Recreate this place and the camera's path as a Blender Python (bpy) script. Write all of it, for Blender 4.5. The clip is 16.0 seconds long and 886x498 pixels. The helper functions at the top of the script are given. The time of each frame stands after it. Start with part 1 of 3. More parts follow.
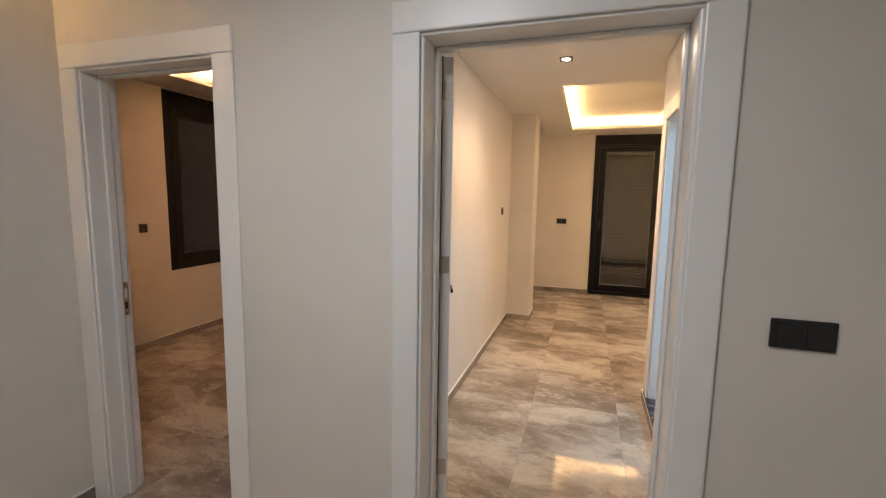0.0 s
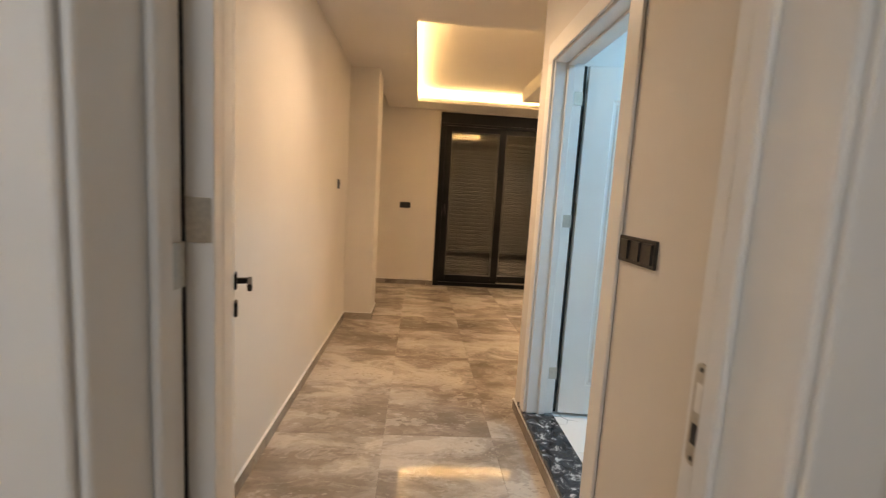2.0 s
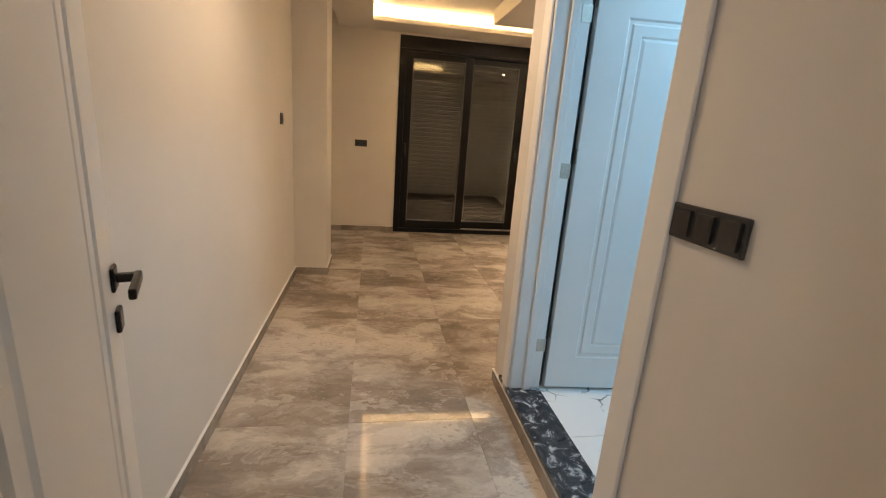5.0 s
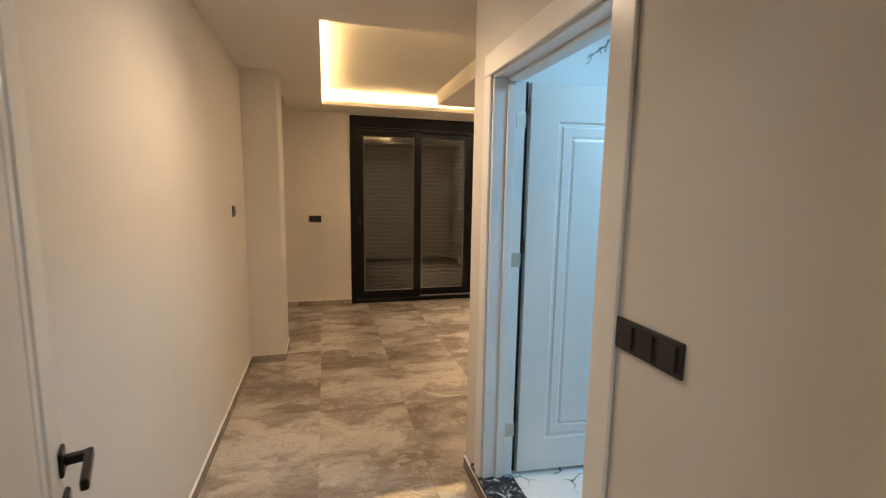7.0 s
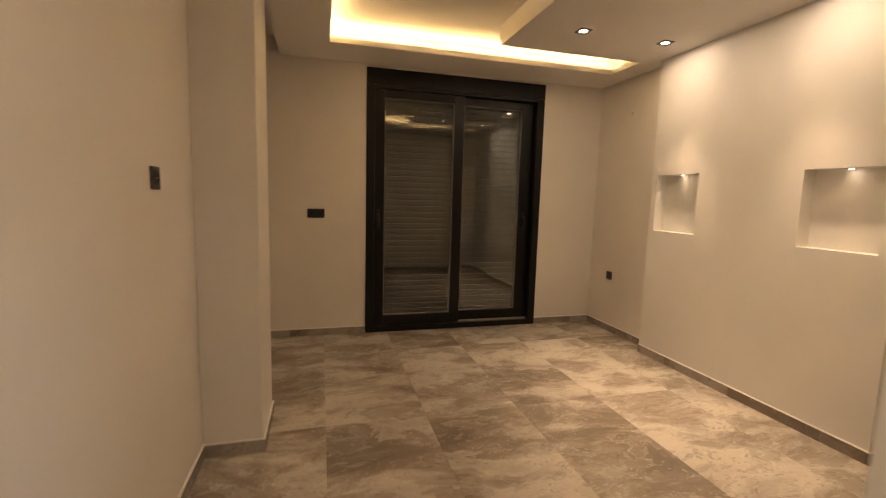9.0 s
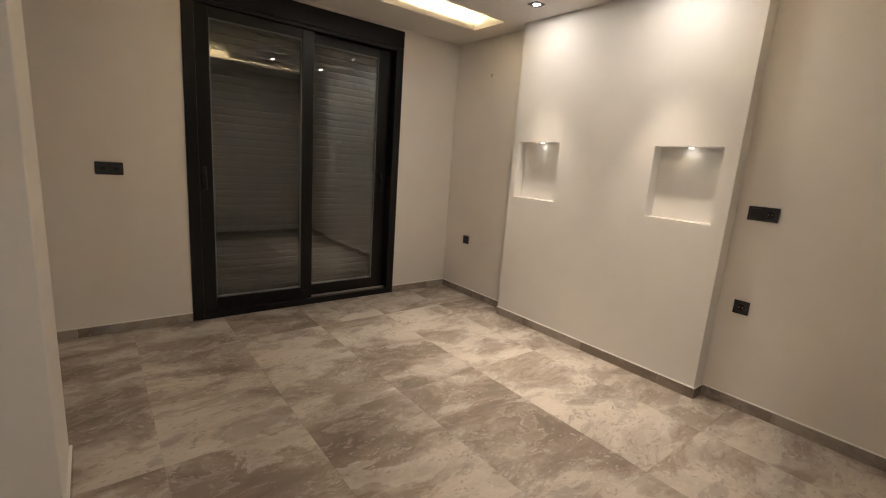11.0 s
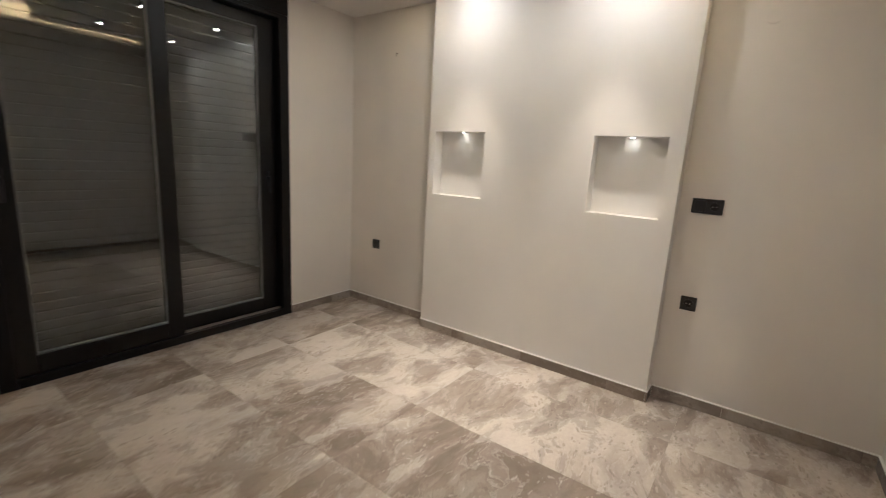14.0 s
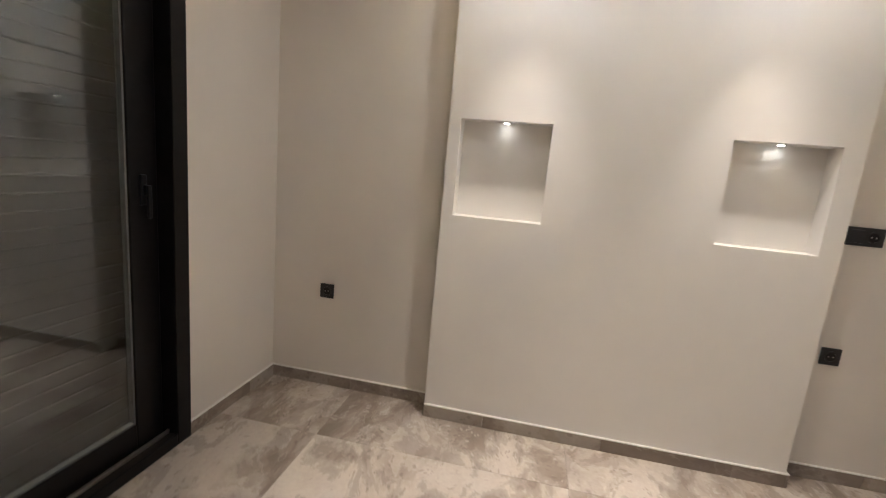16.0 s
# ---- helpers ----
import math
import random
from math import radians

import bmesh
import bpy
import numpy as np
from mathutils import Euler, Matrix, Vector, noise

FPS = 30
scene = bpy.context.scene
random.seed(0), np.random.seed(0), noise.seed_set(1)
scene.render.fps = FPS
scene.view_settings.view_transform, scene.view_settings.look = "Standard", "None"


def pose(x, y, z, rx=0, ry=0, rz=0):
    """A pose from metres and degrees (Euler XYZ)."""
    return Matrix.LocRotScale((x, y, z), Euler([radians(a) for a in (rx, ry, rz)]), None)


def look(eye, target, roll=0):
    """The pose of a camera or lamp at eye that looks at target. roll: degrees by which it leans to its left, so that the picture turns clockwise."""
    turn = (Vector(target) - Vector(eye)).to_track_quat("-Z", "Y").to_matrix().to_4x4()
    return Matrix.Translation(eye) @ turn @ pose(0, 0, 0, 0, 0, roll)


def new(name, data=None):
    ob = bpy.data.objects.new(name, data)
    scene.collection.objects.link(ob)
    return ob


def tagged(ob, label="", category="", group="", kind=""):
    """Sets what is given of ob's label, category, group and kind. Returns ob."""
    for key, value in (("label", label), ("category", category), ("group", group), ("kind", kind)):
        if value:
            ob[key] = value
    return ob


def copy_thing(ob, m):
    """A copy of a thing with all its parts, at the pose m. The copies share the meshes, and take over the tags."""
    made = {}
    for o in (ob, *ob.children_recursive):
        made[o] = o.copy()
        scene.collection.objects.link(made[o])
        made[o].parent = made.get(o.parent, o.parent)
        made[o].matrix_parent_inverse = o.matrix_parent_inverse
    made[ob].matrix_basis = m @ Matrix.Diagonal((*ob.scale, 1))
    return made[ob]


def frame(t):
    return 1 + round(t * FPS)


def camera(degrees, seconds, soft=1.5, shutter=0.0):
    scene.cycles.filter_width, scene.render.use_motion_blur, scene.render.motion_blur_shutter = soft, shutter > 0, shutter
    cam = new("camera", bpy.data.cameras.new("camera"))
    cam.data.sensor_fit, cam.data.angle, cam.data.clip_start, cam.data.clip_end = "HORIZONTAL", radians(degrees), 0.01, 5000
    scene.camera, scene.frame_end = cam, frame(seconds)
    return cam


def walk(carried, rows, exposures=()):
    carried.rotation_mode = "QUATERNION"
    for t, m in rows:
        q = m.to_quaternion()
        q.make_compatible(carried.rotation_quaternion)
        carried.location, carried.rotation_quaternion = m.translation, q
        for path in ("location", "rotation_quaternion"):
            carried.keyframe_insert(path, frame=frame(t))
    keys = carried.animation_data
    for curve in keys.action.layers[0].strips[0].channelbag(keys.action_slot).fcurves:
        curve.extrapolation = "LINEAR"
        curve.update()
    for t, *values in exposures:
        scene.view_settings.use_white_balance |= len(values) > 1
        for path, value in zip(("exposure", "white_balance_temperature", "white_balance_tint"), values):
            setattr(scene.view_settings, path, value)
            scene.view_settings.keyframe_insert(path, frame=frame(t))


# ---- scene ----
cam = camera(90.3, 16.0, soft=1.15, shutter=0.4)
PATH = [
    (0, (0.117, 0.694, 1.545), (-0.495, 2.582, 1.303), 0.9),
    (0.5, (0.094, 0.73, 1.524), (-0.5, 2.632, 1.354), 0.9),
    (1, (0.032, 0.922, 1.454), (-0.356, 2.877, 1.287), 1.0),
    (1.5, (0.012, 1.278, 1.371), (-0.057, 3.268, 1.185), 2.1),
    (2, (-0.076, 1.646, 1.332), (0.046, 3.628, 1.09), 3.4),
    (2.5, (-0.176, 1.94, 1.343), (0.271, 3.863, 1.02), 5.1),
    (3, (-0.129, 2.111, 1.312), (0.323, 4.027, 0.954), 4.6),
    (3.2, (-0.121, 2.167, 1.306), (0.212, 4.105, 0.936), 3.6),
    (5.3, (-0.134, 2.082, 1.387), (0.199, 3.986, 0.874), 4.2),
    (5.5, (-0.143, 2.064, 1.446), (0.255, 3.964, 0.963), 3.4),
    (6, (-0.153, 2.039, 1.546), (0.355, 3.939, 1.181), 0.8),
    (6.5, (-0.147, 2.038, 1.593), (0.363, 3.949, 1.295), 1.0),
    (7, (-0.138, 2.097, 1.556), (0.375, 4.012, 1.292), 0.9),
    (7.5, (-0.052, 2.406, 1.44), (0.438, 4.329, 1.191), 2.8),
    (8, (-0.087, 2.899, 1.385), (0.349, 4.836, 1.14), 5.7),
    (8.5, (-0.175, 3.355, 1.384), (0.233, 5.299, 1.145), 3.6),
    (9, (-0.219, 3.849, 1.338), (0.312, 5.762, 1.105), 1.6),
    (9.5, (-0.357, 4.163, 1.331), (0.488, 5.961, 1.098), 3.1),
    (10, (-0.421, 4.312, 1.403), (0.662, 5.974, 1.145), 4.3),
    (10.2, (-0.368, 4.325, 1.367), (0.778, 5.939, 1.086), 4.9),
    (12.3, (-0.358, 4.397, 1.38), (0.903, 5.881, 0.924), 3.8),
    (12.5, (-0.316, 4.378, 1.389), (0.928, 5.88, 0.945), 3.3),
    (13, (-0.276, 4.446, 1.396), (0.995, 5.933, 0.98), 2.1),
    (13.5, (-0.216, 4.596, 1.41), (1.133, 6.01, 0.985), 1.8),
    (14, (-0.184, 4.949, 1.372), (1.408, 6.092, 0.972), 3.3),
    (14.5, (-0.026, 5.317, 1.358), (1.73, 6.195, 0.975), 1.0),
    (15, (0.074, 5.737, 1.34), (1.897, 6.476, 0.975), 2.2),
    (15.5, (0.185, 6.198, 1.311), (2.061, 6.792, 0.955), 5.4),
    (16, (0.385, 6.651, 1.322), (2.318, 7.027, 0.969), 5.2),
]
EXPOSURES = [(0.0, 1.92, 8500, 23), (0.8, 1.9, 8600, 23), (1.5, 1.78, 9400, 23), (2.0, 1.72, 9500, 23), (3.2, 1.55, 9100, 22), (5.3, 1.48, 8300, 19), (7.0, 1.46, 8200, 18), (8.0, 1.22, 9000, 20), (9.0, 1.04, 8700, 20), (9.5, 1.03, 7200, 17), (10.2, 1.1, 6400, 14), (12.3, 1.22, 5650, 9.5), (14.0, 1.24, 5600, 10), (16.0, 1.22, 5600, 12)]
walk(cam, [(t, look(eye, target, roll)) for t, eye, target, roll in PATH], EXPOSURES)

# ---- light ----
world = bpy.data.worlds.new("night")
scene.world = world
world.use_nodes = True
world.node_tree.nodes["Background"].inputs[0].default_value = (0.010, 0.014, 0.025, 1)
world.node_tree.nodes["Background"].inputs[1].default_value = 0.06

WARM, STRIP, COOL, NEUTRAL = (1.0, 0.83, 0.64), (1.0, 0.765, 0.41), (0.17, 0.56, 1.0), (0.60, 0.79, 1.0)
CEIL, UPPER = 2.53, 2.685
ROOM_SPOTS = [(1.565, 5.74), (1.565, 6.74), (2.26, 5.74), (2.26, 6.74)]


def disc_lamp(x, y, z, watts, colour, size=0.05):
    data = bpy.data.lights.new("lamp_or_fill", "AREA")
    data.energy, data.color, data.shape, data.size = watts, colour, "DISK", size
    new("lamp_or_fill", data).matrix_world = pose(x, y, z)


def spot_lamp(x, y, z, watts, colour, angle=122, blend=1.0, radius=0.02):
    data = bpy.data.lights.new("lamp_or_fill", "SPOT")
    data.energy, data.color, data.spot_size, data.spot_blend, data.shadow_soft_size = watts, colour, radians(angle), blend, radius
    new("lamp_or_fill", data).matrix_world = pose(x, y, z)


for sx, sy in ROOM_SPOTS:
    spot_lamp(sx, sy, CEIL - 0.012, 38, WARM, 54, radius=0.025)
    disc_lamp(sx, sy, CEIL - 0.013, 0.32, WARM)
spot_lamp(-0.08, 4.10, CEIL - 0.012, 23, WARM, 150, radius=0.025)
for ny, nz in ((5.635, 1.545), (6.823, 1.558)):
    disc_lamp(2.605, ny, nz, 0.012, (1.0, 0.92, 0.70), 0.02)
disc_lamp(1.6, 3.25, CEIL - 0.05, 6.6, COOL, 0.4)
# Added warm fill that brightens the side room; no fitting belongs to it.
disc_lamp(-2.6, 4.6, CEIL, 1.5, (1.0, 0.66, 0.45))
disc_lamp(-0.5, 0.75, CEIL - 0.012, 7.4, NEUTRAL, 0.6)


# ---- materials ----
def material(name, colour=(0.5, 0.5, 0.5), rough=0.5, metal=0.0):
    m = bpy.data.materials.new(name)
    m.use_nodes = True
    b = m.node_tree.nodes["Principled BSDF"]
    b.inputs["Base Color"].default_value = (*colour, 1)
    b.inputs["Roughness"].default_value = rough
    b.inputs["Metallic"].default_value = metal
    return m, m.node_tree.nodes, m.node_tree.links, b


def node(nodes, kind, **values):
    n = nodes.new(kind)
    for key, value in values.items():
        n.inputs[key].default_value = value
    return n


def ramp(nodes, stops):
    n = nodes.new("ShaderNodeValToRGB")
    while len(n.color_ramp.elements) < len(stops):
        n.color_ramp.elements.new(0.5)
    for e, (at, c) in zip(n.color_ramp.elements, stops):
        e.position, e.color = at, (*c, 1)
    return n


def mixed(nodes, links, fac, a, b):
    """Mix of two colour sockets, or colours, by a factor socket or number."""
    n = nodes.new("ShaderNodeMix")
    n.data_type = "RGBA"
    for key, value in ((0, fac), (6, a), (7, b)):
        if hasattr(value, "links"):
            links.new(value, n.inputs[key])
        else:
            n.inputs[key].default_value = (*value, 1) if key else value
    return n.outputs[2]


def bumped(nodes, links, b, height, strength, distance):
    n = node(nodes, "ShaderNodeBump", Strength=strength, Distance=distance)
    links.new(height, n.inputs["Height"])
    links.new(n.outputs[0], b.inputs["Normal"])


def painted(name, colour, spread=0.035, rough=0.62, grain=0.12):
    """Rolled wall paint: faint broad unevenness and a fine roller stipple."""
    m, nodes, links, b = material(name, colour, rough)
    co = nodes.new("ShaderNodeTexCoord")
    broad = node(nodes, "ShaderNodeTexNoise", Scale=1.7, Detail=4.0)
    fine = node(nodes, "ShaderNodeTexNoise", Scale=260.0, Detail=2.0)
    links.new(co.outputs["Object"], broad.inputs["Vector"])
    links.new(co.outputs["Object"], fine.inputs["Vector"])
    lo, hi = [tuple(c * k for c in colour) for k in (1 - spread, 1 + spread)]
    r = ramp(nodes, [(0.3, lo), (0.7, hi)])
    links.new(broad.outputs["Fac"], r.inputs[0])
    links.new(r.outputs[0], b.inputs["Base Color"])
    bumped(nodes, links, b, fine.outputs["Fac"], grain, 0.001)
    return m


def stone_tile(name, skirting=False):
    """Polished porcelain printed as clouded taupe and cream marble with ragged patches and bands of small chips; every tile takes another cut of it."""
    m, nodes, links, b = material(name, rough=0.03)
    co = nodes.new("ShaderNodeTexCoord")
    info = nodes.new("ShaderNodeObjectInfo")

    def maths(op, p, q=None, r=None):
        n = nodes.new("ShaderNodeMath")
        n.operation = op
        for k, value in enumerate((p, q, r)):
            if value is None:
                continue
            if hasattr(value, "links"):
                links.new(value, n.inputs[k])
            else:
                n.inputs[k].default_value = value
        return n.outputs[0]

    def vectors(op, p, q, r):
        n = nodes.new("ShaderNodeVectorMath")
        n.operation = op
        for k, value in enumerate((p, q, r)):
            if hasattr(value, "links"):
                links.new(value, n.inputs[k])
            else:
                n.inputs[k].default_value = value
        return n.outputs[0]

    def noise(vector, **values):
        n = node(nodes, "ShaderNodeTexNoise", **values)
        links.new(vector, n.inputs["Vector"])
        return n

    def step(socket, stops):
        r = ramp(nodes, [(at, (v, v, v)) for at, v in stops])
        links.new(socket, r.inputs[0])
        return r.outputs[0]

    shift = vectors("MULTIPLY_ADD", info.outputs["Random"], (371.0, 233.0, 117.0), co.outputs["Object"])
    lay = node(nodes, "ShaderNodeMapping")
    lay.inputs["Rotation"].default_value = (0, 0, radians(33))
    lay.inputs["Scale"].default_value = (0.8, 1.5, 1.0)
    links.new(shift, lay.inputs[0])
    warp = noise(lay.outputs[0], Scale=1.5, Detail=4.0)
    moved = vectors("MULTIPLY_ADD", warp.outputs["Color"], (0.55, 0.55, 0.2), lay.outputs[0])
    tone = node(nodes, "ShaderNodeTexWhiteNoise")
    tone.noise_dimensions = "1D"
    links.new(info.outputs["Random"], tone.inputs["W"])
    cloud = noise(moved, Scale=1.25, Detail=12.0, Roughness=0.62)
    level = maths("ADD", maths("MULTIPLY_ADD", tone.outputs["Value"], 0.055, -0.0275), cloud.outputs["Fac"])
    base = ramp(nodes, [(0.34, (0.23, 0.184, 0.149)), (0.43, (0.335, 0.279, 0.232)), (0.50, (0.438, 0.376, 0.319)), (0.58, (0.555, 0.489, 0.422)), (0.70, (0.605, 0.543, 0.475))])
    links.new(level, base.inputs[0])

    # Ragged darker and paler patches with crisp rims.
    ragged = noise(vectors("MULTIPLY_ADD", warp.outputs["Color"], (0.3, 0.3, 0.1), lay.outputs[0]), Scale=2.0, Detail=13.0, Roughness=0.62, Distortion=0.3)
    dark = step(ragged.outputs["Fac"], [(0.425, 1), (0.438, 0.7), (0.478, 0.45), (0.488, 0)])
    pale = step(ragged.outputs["Fac"], [(0.548, 0), (0.556, 1), (0.62, 0.75), (0.68, 0.3)])
    whole = mixed(nodes, links, maths("MULTIPLY", dark, 0.55), base.outputs[0], (0.185, 0.143, 0.112))
    whole = mixed(nodes, links, maths("MULTIPLY", pale, 0.5), whole, (0.60, 0.54, 0.48))

    torn = noise(moved, Scale=4.2, Detail=12.0, Roughness=0.64, Distortion=0.2)
    whole = mixed(nodes, links, maths("MULTIPLY", step(torn.outputs["Fac"], [(0.425, 1), (0.437, 0.35), (0.47, 0)]), 0.34), whole, (0.20, 0.16, 0.134))
    whole = mixed(nodes, links, maths("MULTIPLY", step(torn.outputs["Fac"], [(0.555, 0), (0.566, 1), (0.60, 0.3)]), 0.34), whole, (0.62, 0.56, 0.50))

    # Bands of broken chips.
    zone = noise(moved, Scale=2.1, Detail=3.0, Roughness=0.5)
    band = step(zone.outputs["Fac"], [(0.47, 0), (0.52, 1), (0.63, 1), (0.70, 0)])
    small = noise(shift, Scale=14.0, Detail=3.0)
    broken = vectors("MULTIPLY_ADD", small.outputs["Color"], (0.07, 0.07, 0.02), moved)
    cells = node(nodes, "ShaderNodeTexVoronoi", Scale=38.0)
    links.new(broken, cells.inputs["Vector"])
    split = nodes.new("ShaderNodeSeparateColor")
    links.new(cells.outputs["Color"], split.inputs[0])
    light_chip = maths("MULTIPLY", step(split.outputs[0], [(0.70, 0), (0.74, 1)]), step(cells.outputs["Distance"], [(0.30, 1), (0.42, 0)]))
    dark_chip = maths("MULTIPLY", step(split.outputs[1], [(0.72, 0), (0.76, 1)]), step(cells.outputs["Distance"], [(0.34, 1), (0.46, 0)]))
    whole = mixed(nodes, links, maths("MULTIPLY", maths("MULTIPLY", light_chip, band), 0.34), whole, (0.66, 0.60, 0.53))
    whole = mixed(nodes, links, maths("MULTIPLY", maths("MULTIPLY", dark_chip, band), 0.38), whole, (0.19, 0.148, 0.12))

    # Hair veins and fine grain.
    ridge = maths("ABSOLUTE", maths("SUBTRACT", noise(moved, Scale=2.6, Detail=6.0, Roughness=0.55).outputs["Fac"], 0.5))
    vein = maths("MULTIPLY", step(ridge, [(0.0, 1), (0.010, 0)]), step(zone.outputs["Fac"], [(0.42, 1), (0.5, 0)]))
    whole = mixed(nodes, links, maths("MULTIPLY", vein, 0.3), whole, (0.62, 0.56, 0.49))
    grain = step(noise(shift, Scale=48.0, Detail=6.0, Roughness=0.7).outputs["Fac"], [(0.40, 1), (0.58, 0)])
    whole = mixed(nodes, links, maths("MULTIPLY", grain, 0.08), whole, (0.17, 0.135, 0.11))
    if skirting:
        whole = mixed(nodes, links, 0.45, whole, (0.15, 0.115, 0.092))
    links.new(whole, b.inputs["Base Color"])
    b.inputs["Specular IOR Level"].default_value = 0.42
    links.new(step(zone.outputs["Fac"], [(0.3, 0.028), (0.7, 0.042)]), b.inputs["Roughness"])
    return m


def veined_white(name):
    """White tile with a few thin black cracks."""
    m, nodes, links, b = material(name, rough=0.38)
    co = nodes.new("ShaderNodeTexCoord")
    info = nodes.new("ShaderNodeObjectInfo")
    shift = node(nodes, "ShaderNodeVectorMath")
    shift.operation = "MULTIPLY_ADD"
    shift.inputs[1].default_value = (13.0, 29.0, 17.0)
    links.new(info.outputs["Random"], shift.inputs[0])
    links.new(co.outputs["Object"], shift.inputs[2])
    warp = node(nodes, "ShaderNodeTexNoise", Scale=3.0, Detail=6.0)
    links.new(shift.outputs[0], warp.inputs["Vector"])
    moved = node(nodes, "ShaderNodeVectorMath")
    moved.operation = "MULTIPLY_ADD"
    moved.inputs[1].default_value = (0.35, 0.35, 0.35)
    links.new(warp.outputs["Color"], moved.inputs[0])
    links.new(shift.outputs[0], moved.inputs[2])
    cells = node(nodes, "ShaderNodeTexVoronoi", Scale=3.6)
    cells.feature = "DISTANCE_TO_EDGE"
    links.new(moved.outputs[0], cells.inputs["Vector"])
    line = ramp(nodes, [(0.0, (1, 1, 1)), (0.012, (0.6, 0.6, 0.6)), (0.02, (0, 0, 0))])
    links.new(cells.outputs["Distance"], line.inputs[0])
    some = node(nodes, "ShaderNodeTexNoise", Scale=2.3, Detail=2.0)
    links.new(shift.outputs[0], some.inputs["Vector"])
    keep = ramp(nodes, [(0.50, (0, 0, 0)), (0.56, (1, 1, 1))])
    links.new(some.outputs["Fac"], keep.inputs[0])
    gate = nodes.new("ShaderNodeMath")
    gate.operation = "MULTIPLY"
    links.new(line.outputs[0], gate.inputs[0])
    links.new(keep.outputs[0], gate.inputs[1])
    links.new(mixed(nodes, links, gate.outputs[0], (0.78, 0.78, 0.77), (0.04, 0.045, 0.05)), b.inputs["Base Color"])
    return m


def granite(name):
    m, nodes, links, b = material(name, rough=0.16)
    co = nodes.new("ShaderNodeTexCoord")
    blot = node(nodes, "ShaderNodeTexNoise", Scale=16.0, Detail=9.0, Roughness=0.7, Distortion=0.8)
    links.new(co.outputs["Object"], blot.inputs["Vector"])
    r = ramp(nodes, [(0.42, (0.018, 0.019, 0.024)), (0.54, (0.05, 0.052, 0.06)), (0.61, (0.42, 0.42, 0.43)), (0.72, (0.62, 0.62, 0.62))])
    links.new(blot.outputs["Fac"], r.inputs[0])
    links.new(r.outputs[0], b.inputs["Base Color"])
    return m


def dull(name, colour, rough, metal=0.0, spread=0.12, scale=40.0):
    m, nodes, links, b = material(name, colour, rough, metal)
    co = nodes.new("ShaderNodeTexCoord")
    n = node(nodes, "ShaderNodeTexNoise", Scale=scale, Detail=4.0)
    links.new(co.outputs["Object"], n.inputs["Vector"])
    r = ramp(nodes, [(0.3, tuple(c * (1 - spread) for c in colour)), (0.7, tuple(c * (1 + spread) for c in colour))])
    links.new(n.outputs["Fac"], r.inputs[0])
    links.new(r.outputs[0], b.inputs["Base Color"])
    worn = ramp(nodes, [(0.3, (rough * 0.85,) * 3), (0.7, (min(1, rough * 1.15),) * 3)])
    links.new(n.outputs["Fac"], worn.inputs[0])
    links.new(worn.outputs[0], b.inputs["Roughness"])
    return m


def glowing(name, colour, strength):
    m, nodes, links, b = material(name, colour, 0.5)
    b.inputs["Emission Color"].default_value = (*colour, 1)
    b.inputs["Emission Strength"].default_value = strength
    return m


PAINT = painted("greige_wall_paint", (0.71, 0.665, 0.61))
PAINT_PANEL = painted("pale_panel_paint", (0.74, 0.71, 0.67))
CEILING_PAINT = painted("ceiling_paint", (0.76, 0.73, 0.69), 0.02, 0.7, 0.08)
TILE = stone_tile("marbled_porcelain")
SKIRT = stone_tile("marbled_skirting", True)
GROUT = dull("taupe_grout", (0.44, 0.385, 0.335), 0.85)
CAULK = dull("white_caulk", (0.82, 0.80, 0.76), 0.55, spread=0.05)
BATH_TILE = veined_white("veined_white_tile")
GRANITE = granite("black_white_granite")
LACQUER = dull("white_door_lacquer", (0.80, 0.79, 0.77), 0.33, spread=0.02, scale=5.0)
ANTHRACITE = dull("anthracite_profile", (0.0065, 0.0057, 0.0052), 0.34, spread=0.2)
ANTHRACITE.node_tree.nodes["Principled BSDF"].inputs["Specular IOR Level"].default_value = 0.22
BLACK = dull("black_plastic", (0.018, 0.017, 0.017), 0.36)
BLACK_METAL = dull("black_metal", (0.010, 0.010, 0.010), 0.32)
BLACK_METAL.node_tree.nodes["Principled BSDF"].inputs["Specular IOR Level"].default_value = 0.3
NICKEL = dull("brushed_nickel", (0.56, 0.52, 0.46), 0.42, 1.0, scale=120.0)
DARK_RIM = dull("dark_chrome", (0.10, 0.095, 0.09), 0.3, 1.0)
SEAL = dull("grey_glazing_bead", (0.14, 0.135, 0.125), 0.5)
# Grey slats held near black: the dimness behind the glass is in their colour.
SHUTTER = dull("shaded_shutter", (0.0042, 0.004, 0.0038), 0.7, spread=0.05)
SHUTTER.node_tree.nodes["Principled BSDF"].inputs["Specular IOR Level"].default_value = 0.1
BULB = glowing("lamp_glow", (1.0, 0.93, 0.82), 45)
CHIP = glowing("lamp_chip_glow", (1.0, 0.93, 0.82), 1050)
SMALL_BULB = glowing("small_lamp_glow", (1.0, 0.94, 0.82), 10)
STRIP_GLOW = glowing("strip_glow", STRIP, 21)
SOFT_STRIP = glowing("soft_strip_glow", STRIP, 22)
AMBER_STRIP = glowing("amber_strip_glow", (1.0, 0.64, 0.38), 46)
BATH_GLOW = glowing("bath_lamp_glow", (0.45, 0.75, 1.0), 3)
GLASS, gn, gl, gb = material("window_glass", (0.94, 0.97, 0.96), 0.0)
gb.inputs["Transmission Weight"].default_value = 1.0
gb.inputs["IOR"].default_value = 1.5


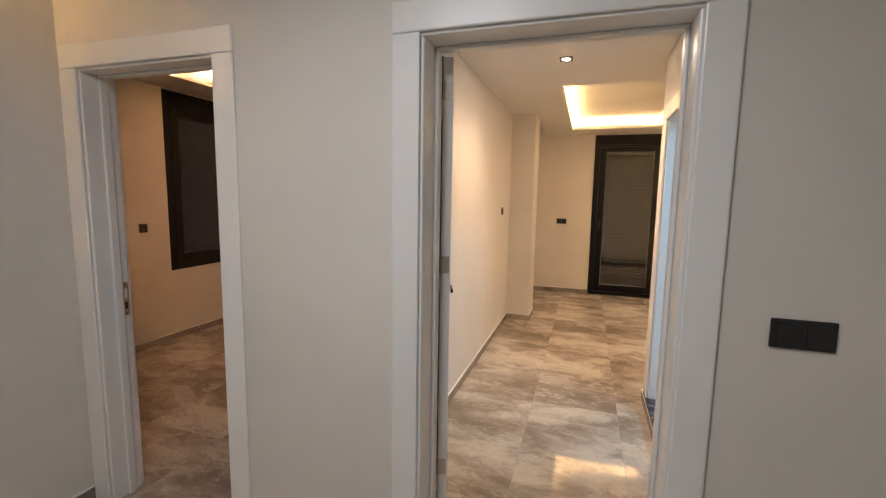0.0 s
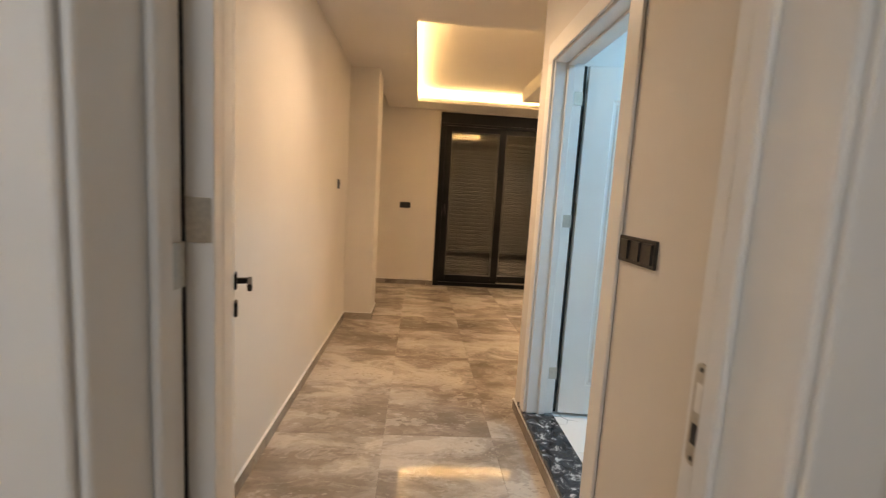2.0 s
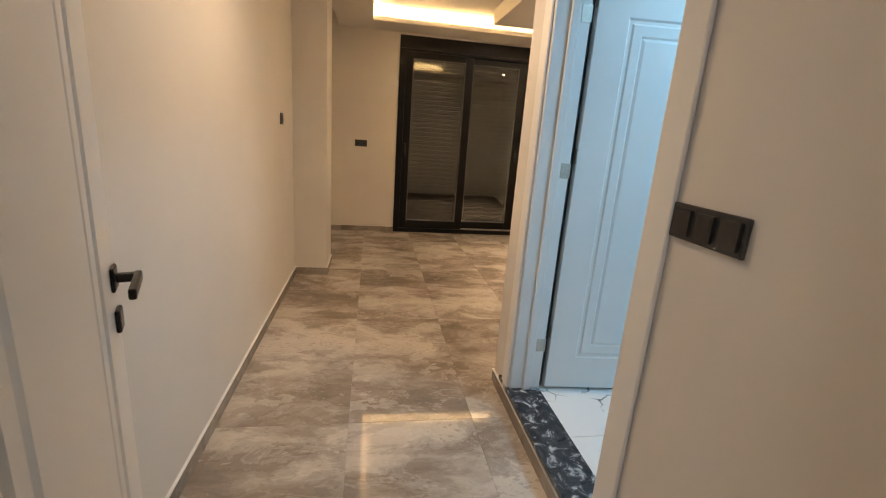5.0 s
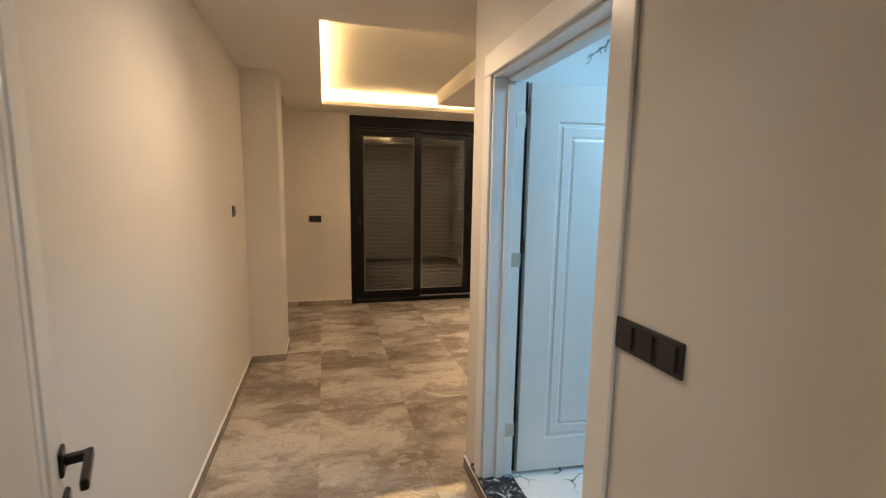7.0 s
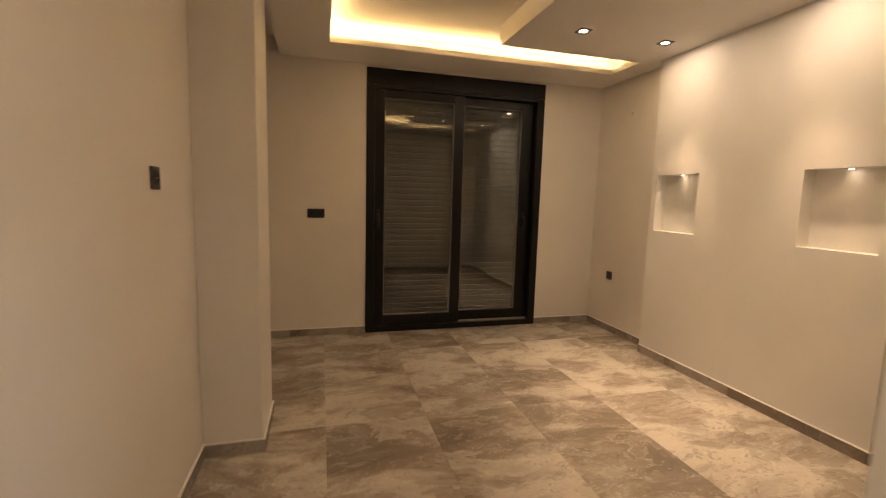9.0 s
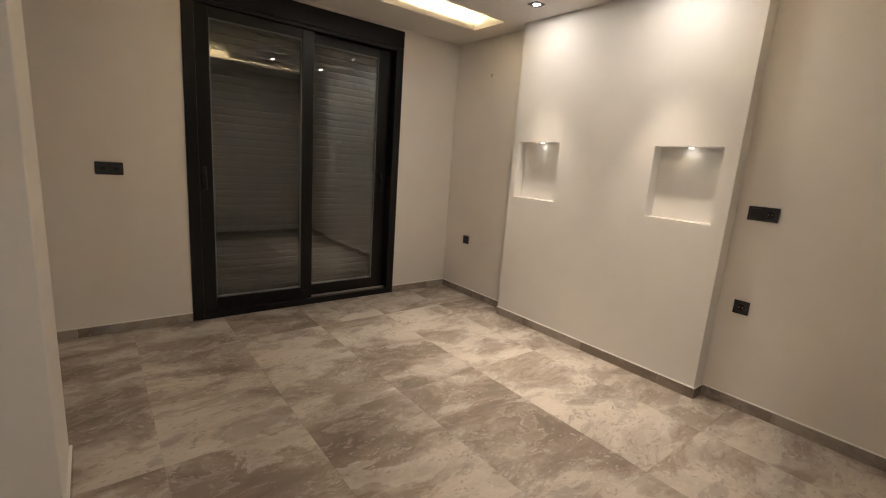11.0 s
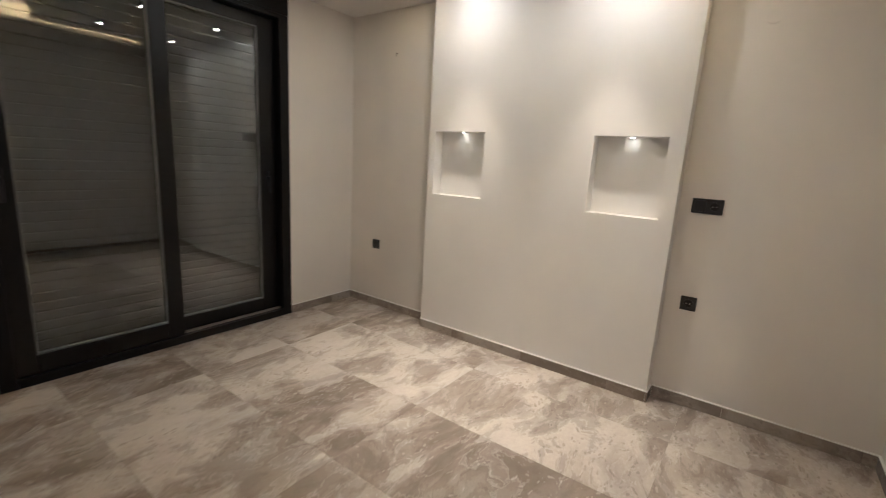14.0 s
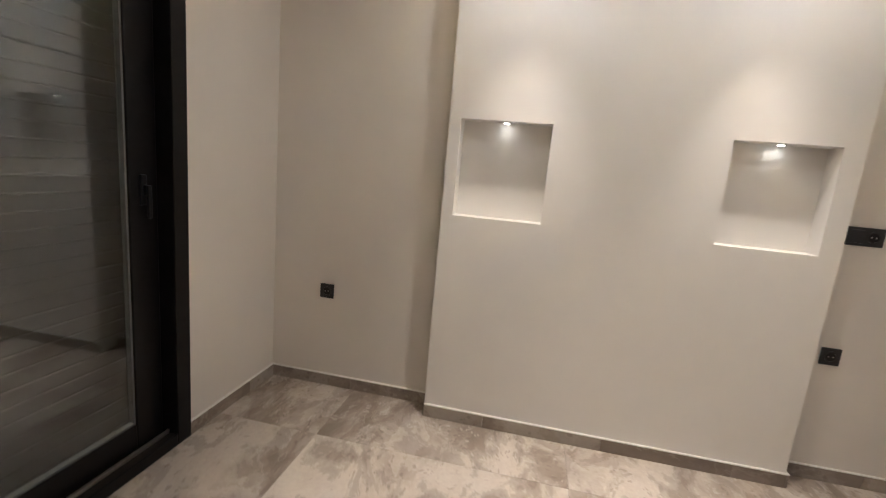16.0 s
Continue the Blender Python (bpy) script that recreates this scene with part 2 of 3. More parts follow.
# ---- geometry helpers ----
def box(bm, x0, x1, y0, y1, z0, z1, bevel=0.0):
    vs = [bm.verts.new((x, y, z)) for x in (x0, x1) for y in (y0, y1) for z in (z0, z1)]
    fs = [bm.faces.new([vs[i] for i in f]) for f in ((0, 1, 3, 2), (4, 6, 7, 5), (0, 4, 5, 1), (2, 3, 7, 6), (0, 2, 6, 4), (1, 5, 7, 3))]
    if bevel:
        bmesh.ops.bevel(bm, geom=list({e for f in fs for e in f.edges}), offset=bevel, segments=2, profile=0.5, affect="EDGES")
    return bm


def boxed(*dims, bevel=0.0):
    return box(bmesh.new(), *dims, bevel=bevel)


def disc(bm, x, y, z, r, depth, axis="z", n=24, inner=0.0):
    """A short cylinder, or a ring, whose axis runs along x, y or z from the given centre by depth."""
    def at(a, rr, d):
        u, v = rr * math.cos(a), rr * math.sin(a)
        return {"z": (x + u, y + v, z + d), "x": (x + d, y + u, z + v), "y": (x + u, y + d, z + v)}[axis]
    rings = [[bm.verts.new(at(2 * math.pi * i / n, rr, d)) for i in range(n)] for rr, d in ((r, 0), (r, depth))]
    if inner:
        rings += [[bm.verts.new(at(2 * math.pi * i / n, inner, d)) for i in range(n)] for d in (depth, 0)]
        rings.append(rings[0])
    for a, b in zip(rings, rings[1:]):
        for i in range(n):
            bm.faces.new((a[i], a[(i + 1) % n], b[(i + 1) % n], b[i]))
    if not inner:
        bm.faces.new(rings[0])
        bm.faces.new(rings[1])
    return bm


def finish(name, bm, mat, smooth=False):
    bmesh.ops.recalc_face_normals(bm, faces=bm.faces)
    mesh = bpy.data.meshes.new(name)
    bm.to_mesh(mesh)
    bm.free()
    mesh.materials.append(mat)
    if smooth:
        for p in mesh.polygons:
            p.use_smooth = True
    return mesh


def part(name, bm, mat, parent, label="", smooth=False):
    ob = new(name, finish(name, bm, mat, smooth))
    ob.parent = parent
    return tagged(ob, label)


def structure(name, bm, mat, label, category):
    return tagged(new(name, finish(name, bm, mat)), label, category, kind="structure")


def empty(name, label, category, group="", kind="", m=None):
    ob = tagged(new(name), label, category, group, kind)
    if m is not None:
        ob.matrix_world = m
    return ob


def slab(us, vs, d0, d1, holes, place):
    """A plate over the grid lines us and vs, from d0 to d1 deep, with rectangular holes (u0, u1, v0, v1)."""
    us = sorted({round(u, 4) for u in us} | {round(h[i], 4) for h in holes for i in (0, 1)})
    vs = sorted({round(v, 4) for v in vs} | {round(h[i], 4) for h in holes for i in (2, 3)})
    bm, made = bmesh.new(), {}

    def vert(i, j, d):
        if (i, j, d) not in made:
            made[i, j, d] = bm.verts.new(place(us[i], vs[j], d1 if d else d0))
        return made[i, j, d]

    def solid(i, j):
        if not (0 <= i < len(us) - 1 and 0 <= j < len(vs) - 1):
            return False
        u, v = (us[i] + us[i + 1]) / 2, (vs[j] + vs[j + 1]) / 2
        return not any(a < u < b and c < v < d for a, b, c, d in holes)

    for i in range(len(us) - 1):
        for j in range(len(vs) - 1):
            if not solid(i, j):
                continue
            for d in (0, 1):
                bm.faces.new([vert(*c, d) for c in ((i, j), (i + 1, j), (i + 1, j + 1), (i, j + 1))])
            for (di, dj), (a, b) in (((-1, 0), ((i, j), (i, j + 1))), ((1, 0), ((i + 1, j), (i + 1, j + 1))), ((0, -1), ((i, j), (i + 1, j))), ((0, 1), ((i, j + 1), (i + 1, j + 1)))):
                if not solid(i + di, j + dj):
                    bm.faces.new((vert(*a, 0), vert(*b, 0), vert(*b, 1), vert(*a, 1)))
    return bm


def along_x(u, v, d):
    return (u, d, v)


def along_y(u, v, d):
    return (d, u, v)


def flat(u, v, d):
    return (u, v, d)


# ---- large structure ----
Y_HALL, Y_CORR, Y_SIDE = 2.114, 2.315, 2.27
X_LEFT, X_RIGHT, X_BATH = -0.80, 0.603, 0.765
Y_MOUTH, Y_FAR = 4.29, 8.09
X_PANEL, X_EAST = 2.548, 2.67
X_HALL, X_A = -2.17, -3.93
TOP, HEAD = 2.90, 2.085
DOOR_A, DOOR_B, DOOR_C = (-2.06, -1.28), (-0.442, 0.405), (3.15, 4.05)
BALCONY = (0.187, 1.998, 0.0, 2.505)
WINDOW_A = (4.10, 5.2, 0.73, 2.545)

structure("wall_hall", slab((-0.90, 1.8), (-0.02, TOP), Y_HALL, Y_CORR, [(*DOOR_B, -0.02, HEAD)], along_x), PAINT, "greige painted hall wall with the corridor doorway", "wall")
structure("wall_hall_side", slab((-4.13, -0.90), (-0.02, TOP), Y_HALL, Y_SIDE, [(*DOOR_A, -0.02, HEAD)], along_x), PAINT, "greige painted hall wall with the side room doorway", "wall")
structure("wall_corridor_left", boxed(-0.95, X_LEFT, Y_CORR + 0.0005, Y_FAR, -0.02, TOP), PAINT, "plain greige painted corridor wall", "wall")
structure("wall_column", boxed(X_LEFT, -0.515, 6.17, 6.60, -0.02, TOP, bevel=0.004), PAINT, "square greige painted column against the corridor wall", "column")
structure("wall_corridor_right", slab((Y_CORR, Y_MOUTH), (-0.02, TOP), X_RIGHT, X_BATH, [(*DOOR_C, -0.02, HEAD)], along_y), PAINT, "greige painted corridor wall with the bathroom doorway", "wall")
structure("wall_south", boxed(X_BATH, 2.9, 4.20, Y_MOUTH, -0.02, TOP), PAINT, "greige painted wall between room and bathroom", "wall")
structure("wall_east", boxed(X_EAST, 2.9, Y_MOUTH, Y_FAR, -0.02, TOP), PAINT, "greige painted room wall behind the niche panel", "wall")
structure("wall_north", slab((-0.95, 2.9), (-0.02, TOP), Y_FAR, 8.34, [(BALCONY[0], BALCONY[1], -0.02, BALCONY[3])], along_x), PAINT, "greige painted wall with the balcony door opening", "wall")
NICHES = [(5.428, 5.842, 1.10, 1.56), (6.607, 7.04, 1.104, 1.573)]
panel = slab((5.345, 7.098), (-0.02, TOP), X_PANEL, X_EAST - 0.001, NICHES, along_y)
for a, b, c, d in NICHES:
    box(panel, X_PANEL + 0.098, X_EAST - 0.002, a, b, c, d)
structure("wall_niche_panel", panel, PAINT_PANEL, "pale projecting wall panel with two square lit niches", "wall")
structure("wall_hall_left", boxed(-2.32, X_HALL, -1.5, Y_HALL, -0.02, TOP), PAINT, "greige painted hall side wall", "wall")
structure("wall_hall_right", boxed(1.6, 1.8, -1.5, Y_HALL, -0.02, TOP), PAINT, "plain greige hall wall", "wall")
structure("wall_hall_back", boxed(-2.32, 1.8, -1.7, -1.5, -0.02, TOP), PAINT, "plain greige hall wall", "wall")
structure("wall_side_room", slab((Y_SIDE, 6.0), (-0.02, TOP), -4.13, X_A, [WINDOW_A], along_y), PAINT, "warm lit painted wall with a black window", "wall")
structure("wall_side_room_back", boxed(-4.13, -0.95, 6.0, 6.2, -0.02, TOP), PAINT, "plain greige wall of the side room", "wall")
structure("wall_bath_south", boxed(X_BATH, 2.9, Y_CORR, 2.5, -0.02, TOP), PAINT, "plain bathroom wall", "wall")
structure("wall_bath_east", boxed(2.7, 2.9, 2.5, 4.20, -0.02, TOP), PAINT, "plain bathroom wall", "wall")

# Lowered ceiling with a recessed cove, and the slab above it.
COVE = (-0.15, 1.14, 4.92, 7.60)
ARM, ARM_SOUTH = (1.14, 2.42, 7.215, 7.60), (1.14, 2.42, 4.92, 5.24)
structure("ceiling", slab((X_LEFT, X_EAST), (Y_CORR, Y_FAR), CEIL, CEIL + 0.045, [COVE, ARM, ARM_SOUTH, (X_LEFT, -0.56, 6.60, Y_FAR), (X_BATH, X_EAST, Y_CORR, 4.20)], flat), CEILING_PAINT, "off-white lowered plasterboard ceiling with a lit cove", "ceiling")
bm = bmesh.new()
box(bm, -0.33, -0.30, 4.77, 7.78, CEIL + 0.045, UPPER)
box(bm, -0.30, 2.57, 7.75, 7.78, CEIL + 0.045, UPPER)
box(bm, -0.30, 2.57, 4.74, 4.77, CEIL + 0.045, UPPER)
box(bm, 1.14, 1.17, 5.21, 7.245, CEIL + 0.045, UPPER)
for a, b in ((7.215, 7.245), (5.21, 5.24)):
    box(bm, 1.17, 2.57, a, b, CEIL + 0.045, UPPER)
for a, b in ((7.245, 7.75), (4.77, 5.21)):
    box(bm, 2.54, 2.57, a, b, CEIL + 0.045, UPPER)
structure("ceiling_cove_sides", bm, CEILING_PAINT, "off-white upright faces of the ceiling cove", "ceiling")
structure("ceiling_upper", boxed(X_LEFT, 2.9, Y_CORR, Y_FAR, UPPER, TOP + 0.05), CEILING_PAINT, "off-white upper ceiling inside the cove", "ceiling")
structure("ceiling_hall", slab((X_HALL, 1.6), (-1.5, Y_HALL), CEIL, CEIL + 0.045, [(X_HALL, X_HALL + 0.11, -1.4, 2.0)], flat), CEILING_PAINT, "off-white hall ceiling", "ceiling")
structure("ceiling_hall_upper", boxed(X_HALL, 1.6, -1.5, Y_HALL, CEIL + 0.12, TOP), CEILING_PAINT, "off-white upper ceiling over the hall light slot", "ceiling")
structure("ceiling_side_room", slab((X_A, -0.95), (Y_SIDE, 6.0), CEIL + 0.03, CEIL + 0.075, [(-3.45, -1.6, 3.70, 5.3)], flat), CEILING_PAINT, "off-white lowered ceiling with a warm cove", "ceiling")
structure("ceiling_side_room_upper", boxed(X_A, -0.95, Y_SIDE, 6.0, UPPER + 0.03, TOP + 0.05), CEILING_PAINT, "off-white upper ceiling of the side room", "ceiling")
structure("ceiling_bath", boxed(X_BATH, 2.7, 2.5, 4.20, CEIL, UPPER - 0.004), CEILING_PAINT, "white bathroom ceiling", "ceiling")


def light_strip(name, *dims, glow=STRIP_GLOW):
    ob = empty(name, "warm yellow light strip lying in the ceiling cove", "light strip", "cove light strips")
    part("strip", boxed(*dims), glow, ob)
    return ob


light_strip("light_strip", -0.205, -0.185, 4.86, 7.66, CEIL + 0.046, CEIL + 0.050)
light_strip("light_strip", -0.23, 2.50, 7.635, 7.655, CEIL + 0.046, CEIL + 0.050)
light_strip("light_strip", -0.23, 2.50, 4.865, 4.885, CEIL + 0.046, CEIL + 0.050)
light_strip("light_strip", -3.50, -3.48, 3.68, 5.3, CEIL + 0.076, CEIL + 0.080, glow=AMBER_STRIP)
light_strip("light_strip", -3.46, -1.62, 3.65, 3.67, CEIL + 0.076, CEIL + 0.080, glow=AMBER_STRIP)
light_strip("light_strip", X_HALL + 0.115, X_HALL + 0.135, -1.3, 1.95, CEIL + 0.046, CEIL + 0.056, glow=SOFT_STRIP)

# ---- floor ----
structure("floor", boxed(-4.13, 2.9, -1.7, 8.34, -0.15, -0.003), GROUT, "taupe grout bed under polished marbled tiles", "floor")
FLOOR = bpy.data.objects["floor"]


# ---- doors ----
def casing(bm, u0, u1, z0, z1, d0, d1, place, axis):
    """A flat casing board with well rounded edges."""
    x0, y0, z0 = place(u0, z0, d0)
    x1, y1, z1 = place(u1, z1, d1)
    return box(bm, min(x0, x1), max(x0, x1), min(y0, y1), max(y0, y1), z0, z1, bevel=0.006)


def door_frame(name, label, u0, u1, d0, d1, head, place, sill=0.0, stop=0.0, far=0.10, bare=False):
    """Jambs with rebates in an opening u0..u1 of a wall d0..d1, and casings on both faces."""
    ob = empty(name, label, "door", kind="structure")
    t, w, proud = 0.022, 0.10, 0.014
    for a, b in ((u0 - 0.0, u0 + t), (u1 - t, u1)):
        part("jamb", casing(bmesh.new(), a, b, sill, head - t, d0 + 0.001, d1 - 0.001, place, 0), LACQUER, ob)
    part("jamb_head", casing(bmesh.new(), u0, u1, head - t, head, d0 + 0.001, d1 - 0.001, place, 0), LACQUER, ob)
    for a, b in ((u0 + t, u0 + t + 0.014), (u1 - t - 0.014, u1 - t)):
        part("stop", casing(bmesh.new(), a, b, sill, head - t - 0.014, stop, stop + 0.04, place, 0), LACQUER, ob)
    part("stop_head", casing(bmesh.new(), u0 + t, u1 - t, head - t - 0.014, head - t, stop, stop + 0.04, place, 0), LACQUER, ob)
    for e0, e1 in ((d0 - proud, d0 - 0.0004), (d1 + 0.0004, d1 + proud)):
        part("casing", casing(bmesh.new(), u0 - w + 0.012, u0 + 0.012, sill, head - 0.012, e0, e1, place, 0), LACQUER, ob)
        if not (bare and e0 > d0):
            part("casing", casing(bmesh.new(), u1 - 0.012, u1 + far - 0.012, sill, head - 0.012, e0, e1, place, 0), LACQUER, ob)
        part("casing_head", casing(bmesh.new(), u0 - w + 0.012, u1 + far - 0.012, head - 0.0119, head + w - 0.012, e0, e1, place, 0), LACQUER, ob)
    return ob


def leaf_mesh(width, height, thick=0.04):
    """A moulded leaf: one tall panel with two grooved rings on each face. Local x runs along the leaf, y is its thickness."""
    bm = bmesh.new()
    sides = []
    for face, sign in ((-thick / 2, 1), (thick / 2, -1)):
        loops = []
        for inset, low, depth in ((0.0, 0.0, 0.002), (0.002, 0.002, 0.0), (0.140, 0.170, 0.0), (0.148, 0.178, 0.007), (0.160, 0.190, 0.007), (0.168, 0.198, 0.001), (0.205, 0.238, 0.001), (0.213, 0.246, 0.006), (0.226, 0.259, 0.0)):
            y = face + sign * depth
            loops.append([bm.verts.new(c) for c in ((inset, y, low), (width - inset, y, low), (width - inset, y, height - low), (inset, y, height - low))])
        for a, b in zip(loops, loops[1:]):
            for i in range(4):
                bm.faces.new((a[i], a[(i + 1) % 4], b[(i + 1) % 4], b[i]))
        bm.faces.new(loops[-1])
        sides.append(loops[0])
    for i in range(4):
        bm.faces.new((sides[0][i], sides[0][(i + 1) % 4], sides[1][(i + 1) % 4], sides[1][i]))
    return bm


def lever(bm, x, z, side, back):
    """A lever on a small square rose: neck out of the leaf, grip running back along it."""
    y0 = side * 0.0195
    y1 = side * 0.028
    box(bm, x - 0.024, x + 0.024, min(y0, y1), max(y0, y1), z - 0.026, z + 0.026, bevel=0.005)
    y2 = side * 0.072
    box(bm, x - 0.009, x + 0.009, min(y1, y2), max(y1, y2), z - 0.009, z + 0.009, bevel=0.003)
    y3 = side * 0.058
    x1 = x + back * 0.115
    box(bm, min(x - back * 0.01, x1), max(x - back * 0.01, x1), min(y3, y2), max(y3, y2), z - 0.011, z + 0.011, bevel=0.004)
    return bm


def door_leaf(parent, m, width, height, inset=0.06):
    leaf = part("leaf", leaf_mesh(width, height), LACQUER, parent, "white moulded leaf standing open")
    leaf.matrix_local = m
    for side in (1, -1):
        part("handle", lever(bmesh.new(), width - inset, 1.02, side, -1), BLACK_METAL, leaf, "black lever handle")
        y0, y1 = sorted((side * 0.0195, side * 0.030))
        part("lock_rose", boxed(width - inset - 0.022, width - inset + 0.022, y0, y1, 0.905, 0.955, bevel=0.005), BLACK_METAL, leaf, "black lock rose")
    return leaf


door_1 = door_frame("door_1", "white lacquered door frame of the dim side room", *DOOR_A, Y_HALL, Y_SIDE, HEAD, along_x, stop=Y_SIDE - 0.082)
door_2 = door_frame("door_2", "white lacquered door standing open into the corridor", *DOOR_B, Y_HALL, Y_CORR, HEAD, along_x, stop=Y_CORR - 0.09)
door_3 = door_frame("door_3", "white lacquered door standing open into the bathroom", *DOOR_C, X_RIGHT, X_BATH, HEAD, along_y, sill=0.111, stop=X_BATH - 0.095, far=0.082, bare=True)

PIN_B = (DOOR_B[0] + 0.0225, Y_CORR + 0.003)
LEAF_B = pose(*PIN_B, 0.006, 0, 0, 110) @ pose(0.003, -0.02, 0)
leaf_b = door_leaf(door_2, LEAF_B, 0.80, 2.05, 0.042)
PIN_C = (X_BATH + 0.003, 4.0275)
LEAF_C = pose(*PIN_C, 0.122, 0, 0, -5) @ pose(0.022, 0.02, 0)
leaf_c = door_leaf(door_3, LEAF_C, 0.745, 1.932)


def hinge_plates(parent, leaf, z, lift, leaf_y, x0, x1, y0, y1):
    """A nickel plate on the leaf's edge and, just below it, one on the jamb."""
    p = part("hinge_plate", boxed(-0.0025, -0.0005, *leaf_y, z - lift, z - lift + 0.068, bevel=0.0006), NICKEL, leaf, "brushed nickel hinge plate")
    part("hinge_plate", boxed(x0, x1, y0, y1, z - 0.066, z + 0.002, bevel=0.0006), NICKEL, parent, "brushed nickel hinge plate")


for hz in (0.39, 1.24, 1.90):
    hinge_plates(door_2, leaf_b, hz, 0.006, (-0.015, 0.0195), PIN_B[0] - 0.0005, PIN_B[0] + 0.0018, Y_CORR - 0.045, Y_CORR + 0.001)
for hz in (0.39, 1.262, 1.915):
    hinge_plates(door_3, leaf_c, hz, 0.122, (-0.0195, 0.015), X_BATH - 0.045, X_BATH + 0.001, DOOR_C[1] - 0.0243, DOOR_C[1] - 0.0215)


part("seal", boxed(X_BATH + 0.0025, X_BATH + 0.023, DOOR_C[1] + 0.008, DOOR_C[1] + 0.02, 0.112, HEAD - 0.025), BLACK, door_3, "black rubber seal")
part("seal", boxed(DOOR_B[0] + 0.0125, DOOR_B[0] + 0.0205, Y_CORR + 0.0025, Y_CORR + 0.0145, 0.002, HEAD - 0.025), BLACK, door_2, "black rubber seal")


def strike(parent, x, y, z, face):
    """A nickel strike plate with rounded ends on a jamb, with plates coloured as its bolt and latch holes."""
    y0, y1 = y - 0.014, y + 0.014
    x0, x1 = sorted((x, x + face * 0.0015))
    bm = bmesh.new()
    ends = [(y + 0.014 * math.cos(a), z + s * 0.071 + 0.014 * math.sin(a)) for s, a0 in ((1, 0.0), (-1, math.pi)) for a in [a0 + math.pi * k / 8 for k in range(9)]]
    rims = [[bm.verts.new((x, u, v)) for u, v in ends] for x in (x0, x1)]
    bm.faces.new(rims[0])
    bm.faces.new(rims[1])
    for k in range(len(ends)):
        n = (k + 1) % len(ends)
        bm.faces.new((rims[0][k], rims[0][n], rims[1][n], rims[1][k]))
    part("strike_plate", bm, NICKEL, parent, "brushed nickel strike plate with rounded ends")
    for v in (z - 0.074, z + 0.074):
        part("screw", disc(bmesh.new(), x + face * 0.0014, y, v, 0.004, face * 0.0012, "x", 12), DARK_RIM, parent)
    # No real holes: black paints the shaded one, white the lit cavity.
    x2, x3 = sorted((x + face * 0.0012, x + face * 0.0022))
    part("hole_plate", boxed(x2, x3, y0 + 0.007, y1 - 0.007, z - 0.050, z - 0.016), BLACK, parent, "black plate for the shaded bolt hole")
    part("hole_plate", boxed(x2, x3, y0 + 0.007, y1 - 0.007, z + 0.004, z + 0.052), CAULK, parent, "pale plate for the lit latch hole")


strike(door_1, DOOR_A[0] + 0.0225, Y_SIDE - 0.024, 1.01, 1)
strike(door_2, DOOR_B[1] - 0.0225, Y_CORR - 0.03, 1.01, -1)

# Granite threshold and raised bathroom.
thr = empty("threshold", "black and white granite threshold of the bathroom", "threshold", kind="structure")
part("threshold_slab", boxed(0.588, X_BATH, DOOR_C[0] - 0.10, 4.17, 0.0885, 0.110, bevel=0.002), GRANITE, thr)
part("threshold_bed", boxed(0.605, X_BATH, DOOR_C[0] + 0.002, DOOR_C[1] - 0.002, -0.001, 0.0884), GROUT, thr)
bath_floor = structure("bathroom_floor", boxed(X_BATH + 0.0005, 2.7, 2.5, 4.20, -0.001, 0.1), GROUT, "grout bed under white veined tiles", "floor")


# ---- balcony door ----
def profile_frame(parent, name, x0, x1, z0, z1, y0, y1, w, mat, wb=None, wt=None, bevel=0.004):
    wb, wt = wb or w, wt or w
    part(name, boxed(x0, x0 + w, y0, y1, z0, z1, bevel=bevel), mat, parent)
    part(name, boxed(x1 - w, x1, y0, y1, z0, z1, bevel=bevel), mat, parent)
    part(name, boxed(x0 + w, x1 - w, y0, y1, z0, z0 + wb, bevel=bevel), mat, parent)
    part(name, boxed(x0 + w, x1 - w, y0, y1, z1 - wt, z1, bevel=bevel), mat, parent)


balcony_door = empty("door_4", "black framed sliding balcony door, closed, dark glass", "door", kind="structure")
bx0, bx1, bz1 = BALCONY[0], BALCONY[1], BALCONY[3]
profile_frame(balcony_door, "outer_frame", bx0 + 0.001, bx1 - 0.001, 0.001, 2.355, 8.075, 8.205, 0.078, ANTHRACITE, 0.055, 0.03)
part("shutter_box", boxed(bx0 + 0.001, bx1 - 0.001, 8.073, 8.33, 2.356, bz1 - 0.001, bevel=0.003), ANTHRACITE, balcony_door, "anthracite roller shutter box")


LEAN = 0.0065  # the glass leans out a little towards its top


